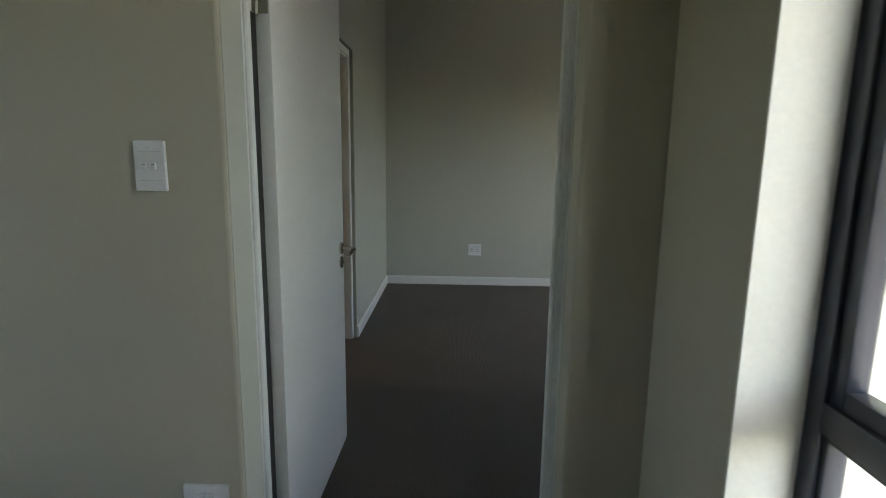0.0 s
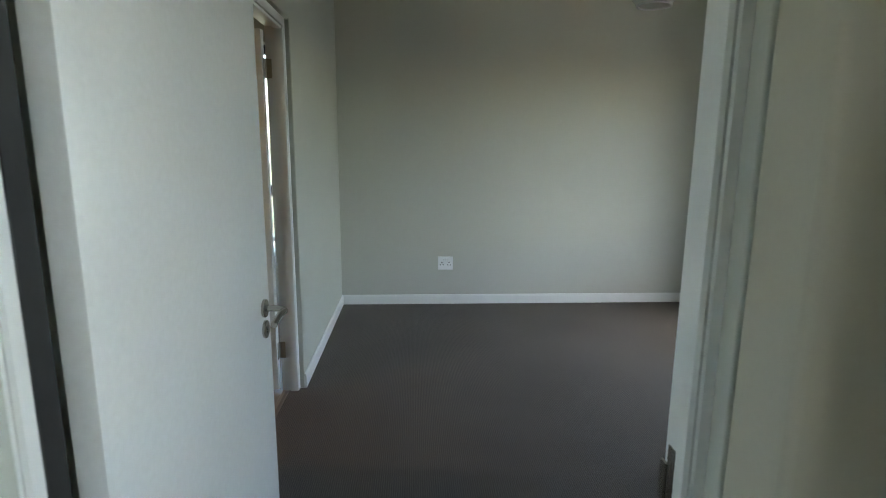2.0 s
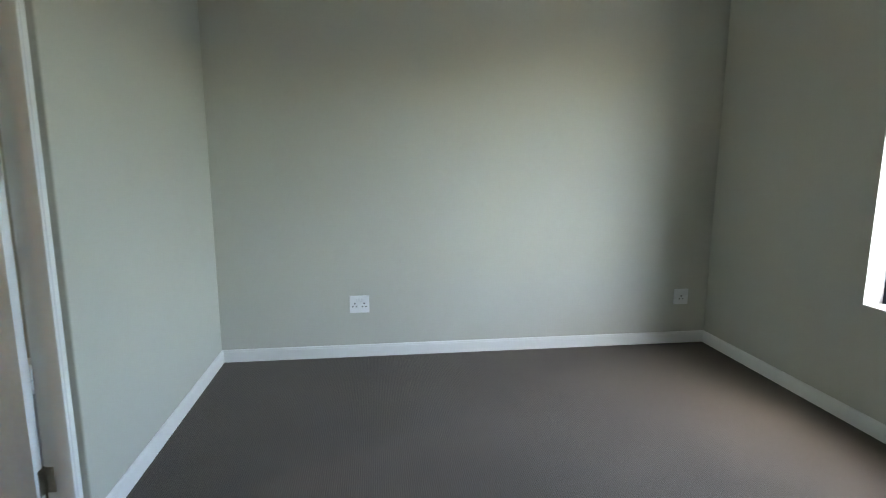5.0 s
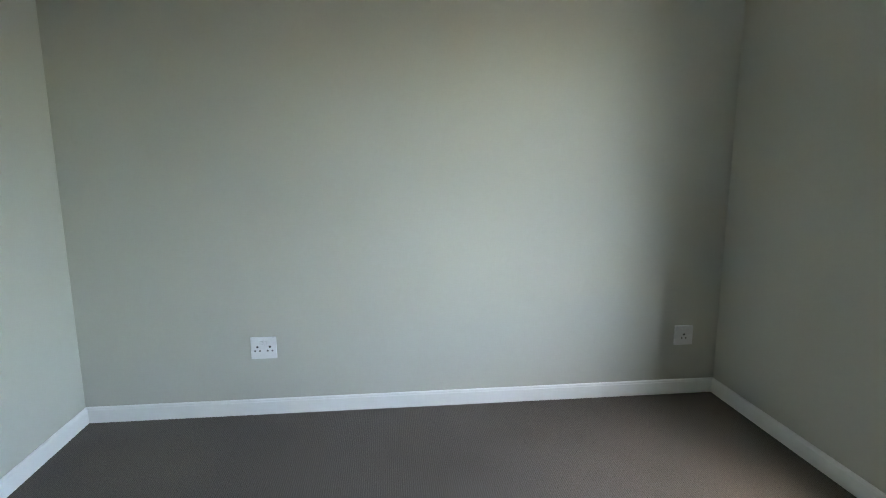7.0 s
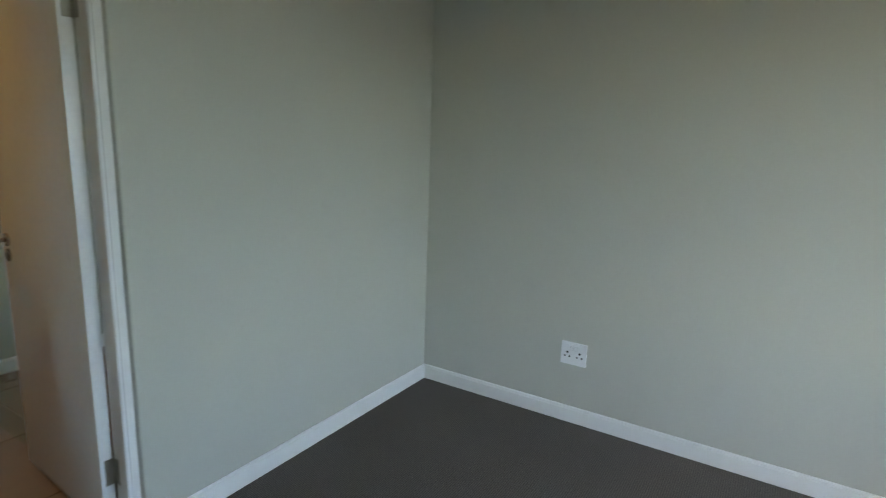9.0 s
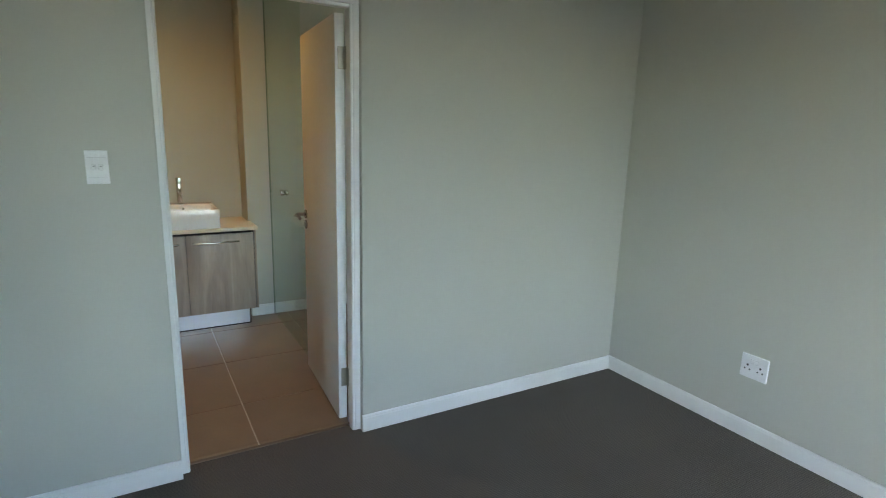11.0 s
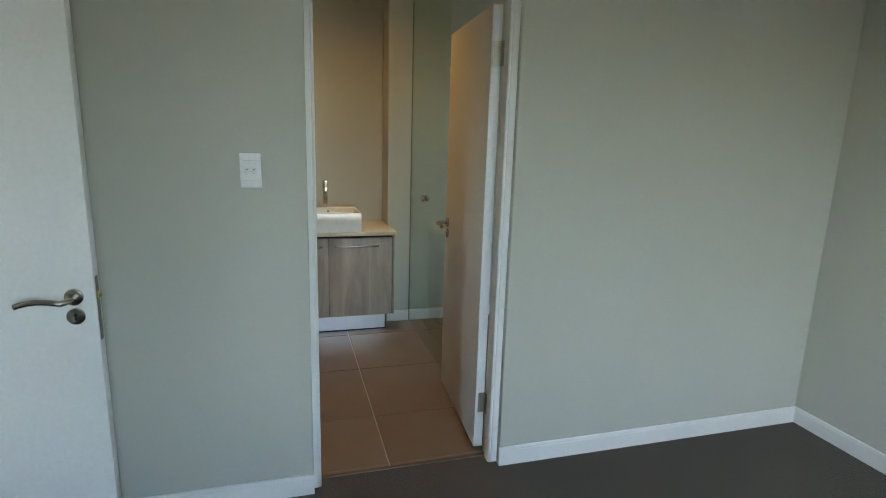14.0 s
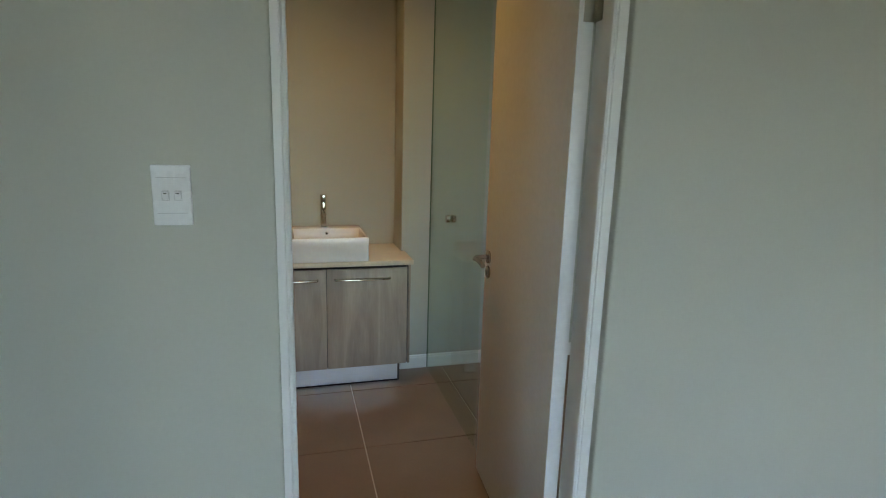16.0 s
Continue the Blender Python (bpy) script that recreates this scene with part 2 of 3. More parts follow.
def prism(bm, outline, axis, a, b):
    """Extrude a 2D outline: along 'z' the outline is (x, y), along 'y' (x, z), along 'x' (y, z)."""
    def at(p, s):
        return {"z": (p[0], p[1], s), "y": (p[0], s, p[1]), "x": (s, p[0], p[1])}[axis]
    low, high = [bm.verts.new(at(p, a)) for p in outline], [bm.verts.new(at(p, b)) for p in outline]
    k = len(outline)
    bm.faces.new(low)
    bm.faces.new(high)
    for i in range(k):
        bm.faces.new((low[i], low[(i + 1) % k], high[(i + 1) % k], high[i]))
    bmesh.ops.recalc_face_normals(bm, faces=bm.faces)
    return bm


def tube(bm, points, radius, sides=14, flat=1.0):
    """A round bar along a line of points, closed at both ends. flat squeezes it in z."""
    rings = []
    pts = [Vector(p) for p in points]
    for i, p in enumerate(pts):
        way = (pts[min(i + 1, len(pts) - 1)] - pts[max(i - 1, 0)]).normalized()
        side = way.cross(Vector((0, 0, 1)))
        side = side.normalized() if side.length > 1e-3 else Vector((1, 0, 0))
        up = side.cross(way).normalized()
        r = radius[i] if isinstance(radius, (list, tuple)) else radius
        rings.append([bm.verts.new(p + (side * math.cos(a) + up * math.sin(a) * flat) * r)
                      for a in (2 * math.pi * k / sides for k in range(sides))])
    for u, v in zip(rings, rings[1:]):
        for k in range(sides):
            bm.faces.new((u[k], u[(k + 1) % sides], v[(k + 1) % sides], v[k]))
    bm.faces.new(rings[0])
    bm.faces.new(rings[-1])
    bmesh.ops.recalc_face_normals(bm, faces=bm.faces)
    return bm


def lathe(bm, profile, centre, sides=40):
    """Turn a profile of (radius, z) round the upright line through centre."""
    rings = []
    for r, z in profile:
        rings.append([bm.verts.new((centre[0] + r * math.cos(2 * math.pi * k / sides),
                                    centre[1] + r * math.sin(2 * math.pi * k / sides), centre[2] + z)) for k in range(sides)])
    for u, v in zip(rings, rings[1:]):
        for k in range(sides):
            bm.faces.new((u[k], u[(k + 1) % sides], v[(k + 1) % sides], v[k]))
    bmesh.ops.recalc_face_normals(bm, faces=bm.faces)
    return bm


def slab(bm, axis, a, b, us, vs, solid):
    """A sheet with thickness from a to b along axis, over the cells of the grid us x vs for which solid(u, v) holds, without inner faces.
    axis 'x': (u, v) = (y, z); 'y': (x, z); 'z': (x, y)."""
    def at(u, v, s):
        return {"x": (s, u, v), "y": (u, s, v), "z": (u, v, s)}[axis]
    us, vs = sorted(set(us)), sorted(set(vs))
    made = {}

    def vert(i, j, s):
        if (i, j, s) not in made:
            made[i, j, s] = bm.verts.new(at(us[i], vs[j], (a, b)[s]))
        return made[i, j, s]

    def full(i, j):
        return 0 <= i < len(us) - 1 and 0 <= j < len(vs) - 1 and solid((us[i] + us[i + 1]) / 2, (vs[j] + vs[j + 1]) / 2)
    for i in range(len(us) - 1):
        for j in range(len(vs) - 1):
            if not full(i, j):
                continue
            for s in (0, 1):
                bm.faces.new([vert(*c, s) for c in ((i, j), (i + 1, j), (i + 1, j + 1), (i, j + 1))])
            for (di, dj), (p, q) in (((-1, 0), ((i, j), (i, j + 1))), ((1, 0), ((i + 1, j), (i + 1, j + 1))),
                                     ((0, -1), ((i, j), (i + 1, j))), ((0, 1), ((i, j + 1), (i + 1, j + 1)))):
                if not full(i + di, j + dj):
                    bm.faces.new((vert(*p, 0), vert(*q, 0), vert(*q, 1), vert(*p, 1)))
    bmesh.ops.recalc_face_normals(bm, faces=bm.faces)
    return bm


def mesh_of(name, bm, material, smooth=True):
    me = bpy.data.meshes.new(name)
    bmesh.ops.recalc_face_normals(bm, faces=bm.faces)
    bm.to_mesh(me)
    bm.free()
    me.materials.append(material)
    if smooth:
        for f in me.polygons:
            f.use_smooth = True
        me.set_sharp_from_angle(angle=radians(35))
    return me


def part(name, bm, material, parent, label="", smooth=True):
    ob = new(name, mesh_of(name, bm, material, smooth))
    ob.parent = parent
    return tagged(ob, label)


def thing(name, at, label, category, group="", kind="", turn=0.0):
    ob = new(name)
    ob.empty_display_size = 0.1
    ob.matrix_world = pose(*at, 0, 0, turn)
    return tagged(ob, label, category, group, kind)


def setting(name, bm, material, label="", category="", round_edges=0.0):
    ob = new(name, mesh_of(name, bm, material, smooth=False))
    if round_edges:
        mod = ob.modifiers.new("soft_edges", "BEVEL")
        mod.width, mod.segments, mod.limit_method, mod.angle_limit = round_edges, 3, "ANGLE", radians(60)
        for f in ob.data.polygons:
            f.use_smooth = True
        ob.data.set_sharp_from_angle(angle=radians(80))
    return tagged(ob, label, category, "", "structure")


# ---- plan, in metres ----
H = 3.0                              # ceiling height
X_E, Y_N = 3.578, 4.0605                 # bedroom: x 0..X_E, y Y_S..Y_N
Y_S, Y_HALL = -0.100, -0.3034           # the two faces of the entry wall
X_HALL_E, X_HALL_W, Y_HALL_S = 1.251, -1.60, -3.60
X_BATH = -0.121                       # bathroom face of the wall to the bedroom
X_BASIN, X_NIB, Y_NIB = -2.31, -2.06, 2.140
Y_BATH_S = 0.10
EN0, EN1 = 1.461, 2.298               # edges of the bathroom doorway
DR0, DR1 = 0.168, 1.0435              # outer edges of the entry door frame
DOOR_TOP = 2.09
EN_TOP = 2.0995
SILL, LINTEL = 0.650, 2.290
W_BED = (1.34, 2.748)
W_HALL = (-1.32, -0.722)
W_HALL_FILL = (-1.55, -0.93)
W_BATH = (-1.05, -0.46)


def hole(*rects):
    return lambda u, v: not any(a < u < b and c < v < d for a, b, c, d in rects)


def wall(name, axis, a, b, u0, u1, openings=(), label="", z0=0.0, z1=H, material=None, round_edges=0.006):
    us, vs = [u0, u1], [z0, z1]
    for o in openings:
        us += o[:2]
        vs += o[2:]
    bm = slab(bmesh.new(), axis, a, b, us, [v for v in vs if z0 <= v <= z1], hole(*openings))
    return setting(name, bm, material or WALL, label or "painted plaster wall in pale stone grey", "wall", round_edges)


HALL = dict(label="painted plaster hall wall, its paint browned for the hall's warm dim light", material=HALL_WALL_WARM)
wall("wall_west", "x", X_BATH, 0.0, Y_S, Y_N, [(EN0, EN1, -1, EN_TOP)])
wall("wall_north", "y", Y_N, Y_N + 0.22, -2.42, X_E + 0.22, [(*W_BATH, 0.55, LINTEL)])
wall("wall_east", "x", X_E, X_E + 0.22, Y_HALL, Y_N, [(*W_BED, SILL, LINTEL)])
wall("wall_south", "y", Y_HALL + 0.105, Y_S, X_HALL_W, X_E, [(DR0, DR1, -1, DOOR_TOP)], round_edges=0.005)
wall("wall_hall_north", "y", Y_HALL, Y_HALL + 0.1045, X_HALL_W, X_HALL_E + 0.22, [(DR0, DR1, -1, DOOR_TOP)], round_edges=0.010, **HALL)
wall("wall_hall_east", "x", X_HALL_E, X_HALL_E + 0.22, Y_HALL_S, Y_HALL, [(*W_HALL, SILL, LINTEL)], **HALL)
wall("wall_hall_west", "x", X_HALL_W - 0.15, X_HALL_W, Y_HALL_S, Y_S, [(*W_HALL_FILL, SILL, LINTEL)], **HALL)
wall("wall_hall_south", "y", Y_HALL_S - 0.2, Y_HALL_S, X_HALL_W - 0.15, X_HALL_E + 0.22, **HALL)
wall("wall_bathroom_west", "x", X_BASIN - 0.15, X_BASIN, Y_BATH_S - 0.15, Y_N)
wall("wall_bathroom_nib", "x", X_BASIN, X_NIB, Y_NIB, Y_N)
wall("wall_bathroom_south", "y", Y_BATH_S - 0.15, Y_BATH_S, X_BASIN, X_BATH)

setting("ceiling", box(bmesh.new(), -2.42, X_E + 0.22, Y_HALL_S - 0.2, Y_N + 0.22, H, H + 0.25), CEIL, "plain white plastered ceiling", "ceiling")

X_THRESH = -0.084                    # where carpet meets bathroom tile
bm = slab(bmesh.new(), "z", -0.12, 0.0, [X_HALL_W, X_THRESH, 0.0, DR0, DR1, X_HALL_E, X_E], [Y_HALL_S, Y_HALL, Y_S, EN0, EN1, Y_N],
          lambda u, v: (v < Y_HALL and u < X_HALL_E) or (Y_HALL < v < Y_S and DR0 < u < DR1) or (v > Y_S and u > 0) or (EN0 < v < EN1 and X_THRESH < u))
setting("floor", bm, CARPET, "dark brown-grey corded wall-to-wall carpet", "carpet")
bm = slab(bmesh.new(), "z", -0.12, -0.006, [X_BASIN, X_NIB, X_BATH, X_THRESH - 0.02], [Y_BATH_S, EN0, Y_NIB, EN1, Y_N],
          lambda u, v: (u < X_BATH and not (u < X_NIB and v > Y_NIB)) or (EN0 < v < EN1 and u > X_BATH))
bath_floor = setting("floor_bathroom", bm, GROUT, "brown porcelain tiled bathroom floor with pale grout", "floor")
setting("threshold", box(bmesh.new(), X_THRESH - 0.02, X_THRESH, EN0 + 0.034, EN1 - 0.043, -0.02, 0.004, 0.003), STRIP, "thin brown strip between carpet and tiles", "threshold")
setting("lower_storey", box(bmesh.new(), -2.40, X_E + 0.20, Y_HALL_S - 0.18, Y_N + 0.20, -2.9, -0.121), RENDERED, "rendered storey below the rooms", "wall")


def skirting(name, axis, a, b, face, out):
    """A skirting board along axis from a to b, on a wall face, standing out by the sign of out."""
    s = 1 if out > 0 else -1
    prof = [(0.0, 0.0), (0.014, 0.0), (0.014, 0.072), (0.0115, 0.076), (0.0115, 0.082), (0.007, 0.088), (0.0, 0.088)]
    bm = prism(bmesh.new(), [(face + s * (u - 0.001), v) for u, v in prof], axis, a, b)
    return setting(name, bm, TRIM, "white painted timber skirting board", "skirting")


skirting("baseboard", "y", Y_S, EN0 + 0.001, 0.0, 1)
skirting("baseboard", "y", EN1 - 0.001, Y_N - 0.013, 0.0, 1)
skirting("baseboard", "x", 0.0, X_E, Y_N, -1)
skirting("baseboard", "y", Y_S, Y_N - 0.013, X_E, -1)
skirting("baseboard", "x", DR1 + 0.002, X_E - 0.013, Y_S, 1)
skirting("baseboard", "x", X_HALL_W, DR0 - 0.012, Y_HALL, -1)
skirting("baseboard", "x", DR1 + 0.012, X_HALL_E, Y_HALL, -1)
skirting("baseboard", "y", Y_HALL_S, Y_HALL - 0.013, X_HALL_E, -1)
skirting("baseboard", "y", Y_NIB + 0.002, Y_N, X_NIB, 1)
skirting("baseboard", "x", X_NIB + 0.013, X_BATH, Y_N, -1)
skirting("baseboard", "y", EN1 + 0.012, Y_N - 0.013, X_BATH, -1)


# ---- doors ----
def frame_profile(d0, d1, rebate, stop, face0, face1, side):
    """Cross-section of one jamb in (across, through): outer edge d0, rebate edge, stop edge; face0 is the stop side, face1 the leaf side."""
    s = side
    return [(d0, face0), (stop - s * 0.016, face0), (stop - s * 0.013, face0 + d1 * 0.003), (stop - s * 0.008, face0 + d1 * 0.001),
            (stop - s * 0.002, face0 + d1 * 0.004), (stop, face0 + d1 * 0.010), (stop, face1 - d1 * 0.052), (rebate, face1 - d1 * 0.052),
            (rebate, face1 - d1 * 0.003), (rebate - s * 0.003, face1), (d0 + s * 0.003, face1), (d0, face1 - d1 * 0.003)]


def butt_hinge(parent, pin, leaf_way, jamb_way, z):
    bm = bmesh.new()
    for k in range(5):
        cylinder(bm, (pin[0], pin[1], z - 0.05 + k * 0.02 + 0.0005), "z", 0.0065, 0.019, 14)
    cylinder(bm, (pin[0], pin[1], z - 0.053), "z", 0.0045, 0.106, 12)
    ob = part("hinge", bm, ZINC, parent, "brushed steel butt hinge")
    for way in (leaf_way, jamb_way):
        d, n = Vector((*way, 0)), Vector((-way[1], way[0], 0))
        q = bmesh.new()
        box(q, 0.0, 0.034, -0.0012, 0.0012, -0.05, 0.05, 0.0008, 1)
        for sz in (-0.036, -0.012, 0.012, 0.036):
            cylinder(q, (0.017 + (0.006 if sz in (-0.012, 0.036) else -0.004), -0.0022, sz), "y", 0.0035, 0.0044, 10)
        q.transform(Matrix(((d.x, n.x, 0, pin[0]), (d.y, n.y, 0, pin[1]), (0, 0, 1, z), (0, 0, 0, 1))))
        part("hinge_plate", q, ZINC, ob)
    return ob


def lever_set(parent, x, y, z, out, toward):
    """Lever on a round rose and a keyhole rose under it, on the leaf's face y; out is +1 or -1 in y, toward +1 or -1 in x for the lever."""
    o = out
    rose = part("handle_rose", cylinder(bmesh.new(), (x, y - o * 0.001, z), "y" if o > 0 else "-y", 0.0265, 0.010, 32, 0.0025), STEEL, parent, "round brushed steel rose")
    pts = [(x, y + o * 0.008, z), (x, y + o * 0.030, z), (x, y + o * 0.045, z), (x + toward * 0.005, y + o * 0.058, z - 0.001), (x + toward * 0.016, y + o * 0.065, z - 0.003)]
    for k in range(1, 9):
        u = k / 8
        pts.append((x + toward * (0.016 + 0.118 * u), y + o * (0.065 + 0.004 * math.sin(u * 3.1)), z - 0.003 + 0.013 * math.sin(u * math.pi * 0.75) - 0.012 * u * u))
    part("lever", tube(bmesh.new(), pts, 0.0092, 16), STEEL, rose, "curved brushed steel lever")
    key = part("keyhole_rose", cylinder(bmesh.new(), (x, y - o * 0.001, z - 0.063), "y" if o > 0 else "-y", 0.0265, 0.009, 32, 0.0025), STEEL, parent, "round keyhole rose")
    bm = bmesh.new()
    face = y + o * 0.0078
    cylinder(bm, (x, face, z - 0.058), "y" if o > 0 else "-y", 0.0048, 0.0012, 14)
    box(bm, x - 0.0026, x + 0.0026, min(face, face + o * 0.0011), max(face, face + o * 0.0011), z - 0.075, z - 0.058)
    part("keyhole", bm, DARK, key)


def door_leaf(parent, width, height, handle_z, at, turn, flip):
    """A flush leaf: local x runs from hinge edge to free edge, local y 0..0.044 is the thickness (the seen face at y = 0 if flip else 0.044)."""
    bm = box(bmesh.new(), 0.0, width, 0.0, 0.044, 0.022, height, 0.002, 2)
    leaf = part("door_leaf", bm, LEAF, parent, "flush white painted door leaf standing open")
    leaf.matrix_local = pose(*at, 0, 0, turn)
    for y, o in ((0.0, -1), (0.044, 1)):
        lever_set(leaf, width - 0.058, y, handle_z, o, -1)
    part("lock_plate", box(bmesh.new(), width - 0.001, width + 0.0018, 0.009, 0.031, handle_z - 0.15, handle_z + 0.06, 0.0006, 1), STEEL, leaf, "steel lock faceplate")
    bm = prism(bmesh.new(), [(width, 0.013), (width + 0.011, 0.013 if flip else 0.026), (width + 0.011, 0.015 if flip else 0.028), (width, 0.028)], "z", handle_z - 0.010, handle_z + 0.010)
    part("latch_bolt", bm, BRASS, leaf, "brass latch bolt")
    return leaf


# entry door: frame in the south wall, leaf swung into the bedroom
door_1 = thing("door_1", (0, 0, 0), "white flush door standing open into the carpeted bedroom", "door", kind="structure")
FH, FB = -0.165, Y_S + 0.010
L_STOP, R_STOP, L_REB, R_REB = 0.187, 1.013, 0.179, 1.0243
part("jamb", prism(bmesh.new(), frame_profile(DR0 - 0.004, 1, L_REB, L_STOP, FH, FB, 1), "z", 0.0, DOOR_TOP - 0.045), TRIM, door_1)
part("jamb", prism(bmesh.new(), frame_profile(DR1 + 0.004, 1, R_REB, R_STOP, FH, FB, -1), "z", 0.0, DOOR_TOP - 0.045), TRIM, door_1)
part("head", box(bmesh.new(), DR0 - 0.004, DR1 + 0.004, FH, FB, DOOR_TOP - 0.044, DOOR_TOP + 0.004, 0.003), TRIM, door_1)
part("head_stop", box(bmesh.new(), L_STOP, R_STOP, FH + 0.01, FB - 0.052, DOOR_TOP - 0.059, DOOR_TOP - 0.0445, 0.002), TRIM, door_1)
part("lining", box(bmesh.new(), DR0 - 0.001, DR0 + 0.003, Y_HALL + 0.011, FH + 0.004, 0.0, DOOR_TOP - 0.005, 0.0025, 3), WALL, door_1)
part("lining", box(bmesh.new(), DR0 - 0.001, DR1 + 0.001, Y_HALL + 0.011, FH + 0.004, DOOR_TOP - 0.0045, DOOR_TOP + 0.001, 0.002, 2), TRIM, door_1)
leaf = door_leaf(door_1, 0.850, 2.032, 0.972, (0.2104, -0.053, 0.0), 90.0 - 1.0, False)
# Black strips in the rebate draw the shade of the gap beside the leaf.
for z0, z1 in ((0.002, 0.170), (0.280, 1.770), (1.880, DOOR_TOP - 0.047)):
    part("hinge_gap_strip", box(bmesh.new(), L_REB - 0.001, L_REB + 0.0025, FB - 0.040, FB + 0.003, z0, z1, 0.0008, 1), DARK, door_1, "black strip in the rebate standing in for the dark hinge gap")
for z in (0.225, 1.825):
    butt_hinge(door_1, (0.178, -0.074), (1.0, 0.02), (0.03, -1.0), z)
bm = box(bmesh.new(), R_REB - 0.0015, R_REB + 0.001, FB - 0.045, FB - 0.012, 0.86, 1.02, 0.0006, 1)
box(bm, R_REB - 0.004, R_REB + 0.001, FB - 0.014, FB + 0.003, 0.93, 0.99, 0.001, 1)
part("strike_plate", bm, STEEL, door_1, "steel strike plate in the jamb")

# bathroom door: frame in the west wall, leaf swung into the bathroom
door_2 = thing("door_2", (0, 0, 0), "white flush door standing open into the tiled bathroom", "door", kind="structure")
FR, FT = -0.026, X_BATH - 0.006


def through_wall(outline):
    return [(v, u) for u, v in outline]


part("jamb", prism(bmesh.new(), through_wall(frame_profile(EN0 - 0.002, -1, EN0 + 0.022, EN0 + 0.033, FR, FT, 1)), "z", 0.0, EN_TOP - 0.045), TRIM, door_2)
part("jamb", prism(bmesh.new(), through_wall(frame_profile(EN1 + 0.002, -1, EN1 - 0.031, EN1 - 0.042, FR, FT, -1)), "z", 0.0, EN_TOP - 0.045), TRIM, door_2)
part("head", box(bmesh.new(), FT, FR, EN0 - 0.002, EN1 + 0.002, EN_TOP - 0.044, EN_TOP + 0.002, 0.003), TRIM, door_2)
part("head_stop", box(bmesh.new(), FT + 0.052, FR - 0.01, EN0 + 0.033, EN1 - 0.042, EN_TOP - 0.059, EN_TOP - 0.0445, 0.002), TRIM, door_2)
door_leaf(door_2, 0.745, 2.032, 1.015, (-0.1320, 2.265, 0.0), 180.0 - 3.6, False)
for z in (0.255, 1.839):
    butt_hinge(door_2, (-0.1295, 2.268), (-0.06, -1.0), (1.0, -0.05), z)


# ---- windows: charcoal aluminium ----
def window(name, axis, face, span, low, high, transom=None, mullions=(), inward=1, label=""):
    """A framed window in a wall that runs along axis; face is the inner edge of the frame, the outside lies towards inward."""
    w = thing(name, (0, 0, 0), label or "charcoal aluminium framed window with clear glass", "window", kind="structure")
    u0, u1 = span
    f0, f1 = sorted((face, face + inward * 0.055))

    def bar(nm, a, b, c, d, e=0.0, parent=None, bevel=0.003):
        g0, g1 = (f0 + e, f1 - e)
        bm = bmesh.new()
        if axis == "y":
            box(bm, g0, g1, a, b, c, d, bevel)
        else:
            box(bm, a, b, g0, g1, c, d, bevel)
        return part(nm, bm, ALU, parent or w)
    fw = 0.045
    bar("frame_bar", u0, u0 + fw, low, high)
    bar("frame_bar", u1 - fw, u1, low, high)
    bar("frame_bar", u0 + fw, u1 - fw, low, low + fw)
    bar("frame_bar", u0 + fw, u1 - fw, high - fw, high)
    us = [u0 + fw] + [c for m in mullions for c in (m - 0.03, m + 0.03)] + [u1 - fw]
    for m in mullions:
        bar("mullion", m - 0.03, m + 0.03, low + fw, high - fw)
    zs = [low + fw, high - fw] if transom is None else [low + fw, transom - 0.028, transom + 0.028, high - fw]
    for a, b in zip(us[0::2], us[1::2]):
        if transom is not None:
            bar("transom", a, b, transom - 0.028, transom + 0.028)
        for k, (c, d) in enumerate(zip(zs[0::2], zs[1::2])):
            bead = 0.034 if (transom is not None and k == 1) else 0.012
            for p, q, r, s in ((a, a + bead, c, d), (b - bead, b, c, d), (a + bead, b - bead, c, c + bead), (a + bead, b - bead, d - bead, d)):
                bar("sash_bar", p, q, r, s, 0.008)
            mid = (f0 + f1) / 2
            bm = bmesh.new()
            if axis == "y":
                box(bm, mid - 0.003, mid + 0.003, a + bead - 0.006, b - bead + 0.006, c + bead - 0.006, d - bead + 0.006)
            else:
                box(bm, a + bead - 0.006, b - bead + 0.006, mid - 0.003, mid + 0.003, c + bead - 0.006, d - bead + 0.006)
            pane = part("pane", bm, WINDOW_GLASS, w, "clear glass pane", smooth=False)
            pane.visible_shadow = False
    return w


window("window_1", "y", X_E + 0.112, W_BED, SILL, LINTEL, None, (1.95,))
window("window_2", "y", X_HALL_E + 0.125, W_HALL, SILL, LINTEL, 0.962)
window("window_3", "x", Y_N + 0.13, W_BATH, 0.55, LINTEL, 1.02)
# Unseen window, added to let fill light onto the hall's east wall.
window("fill_window", "y", X_HALL_W - 0.09, W_HALL_FILL, SILL, LINTEL, 0.980, inward=-1)


def reveal_lining(name, axis, a, b, span, low, high):
    """White plaster skin inside a window opening."""
    u0, u1 = span
    t = 0.004
    bm = slab(bmesh.new(), axis, a, b, [u0 - 0.002, u0 + t, u1 - t, u1 + 0.002], [low - 0.002, low + t, high - t, high + 0.002],
              lambda u, v: not (u0 + t < u < u1 - t and low + t < v < high - t))
    return setting(name, bm, REVEAL, "white painted plaster window reveal", "window reveal")


reveal_lining("trim_reveal_1", "x", X_E - 0.001, X_E + 0.111, W_BED, SILL, LINTEL)
reveal_lining("trim_reveal_2", "x", X_HALL_E - 0.001, X_HALL_E + 0.124, W_HALL, SILL, LINTEL)
reveal_lining("trim_reveal_3", "y", Y_N - 0.001, Y_N + 0.129, W_BATH, 0.55, LINTEL)


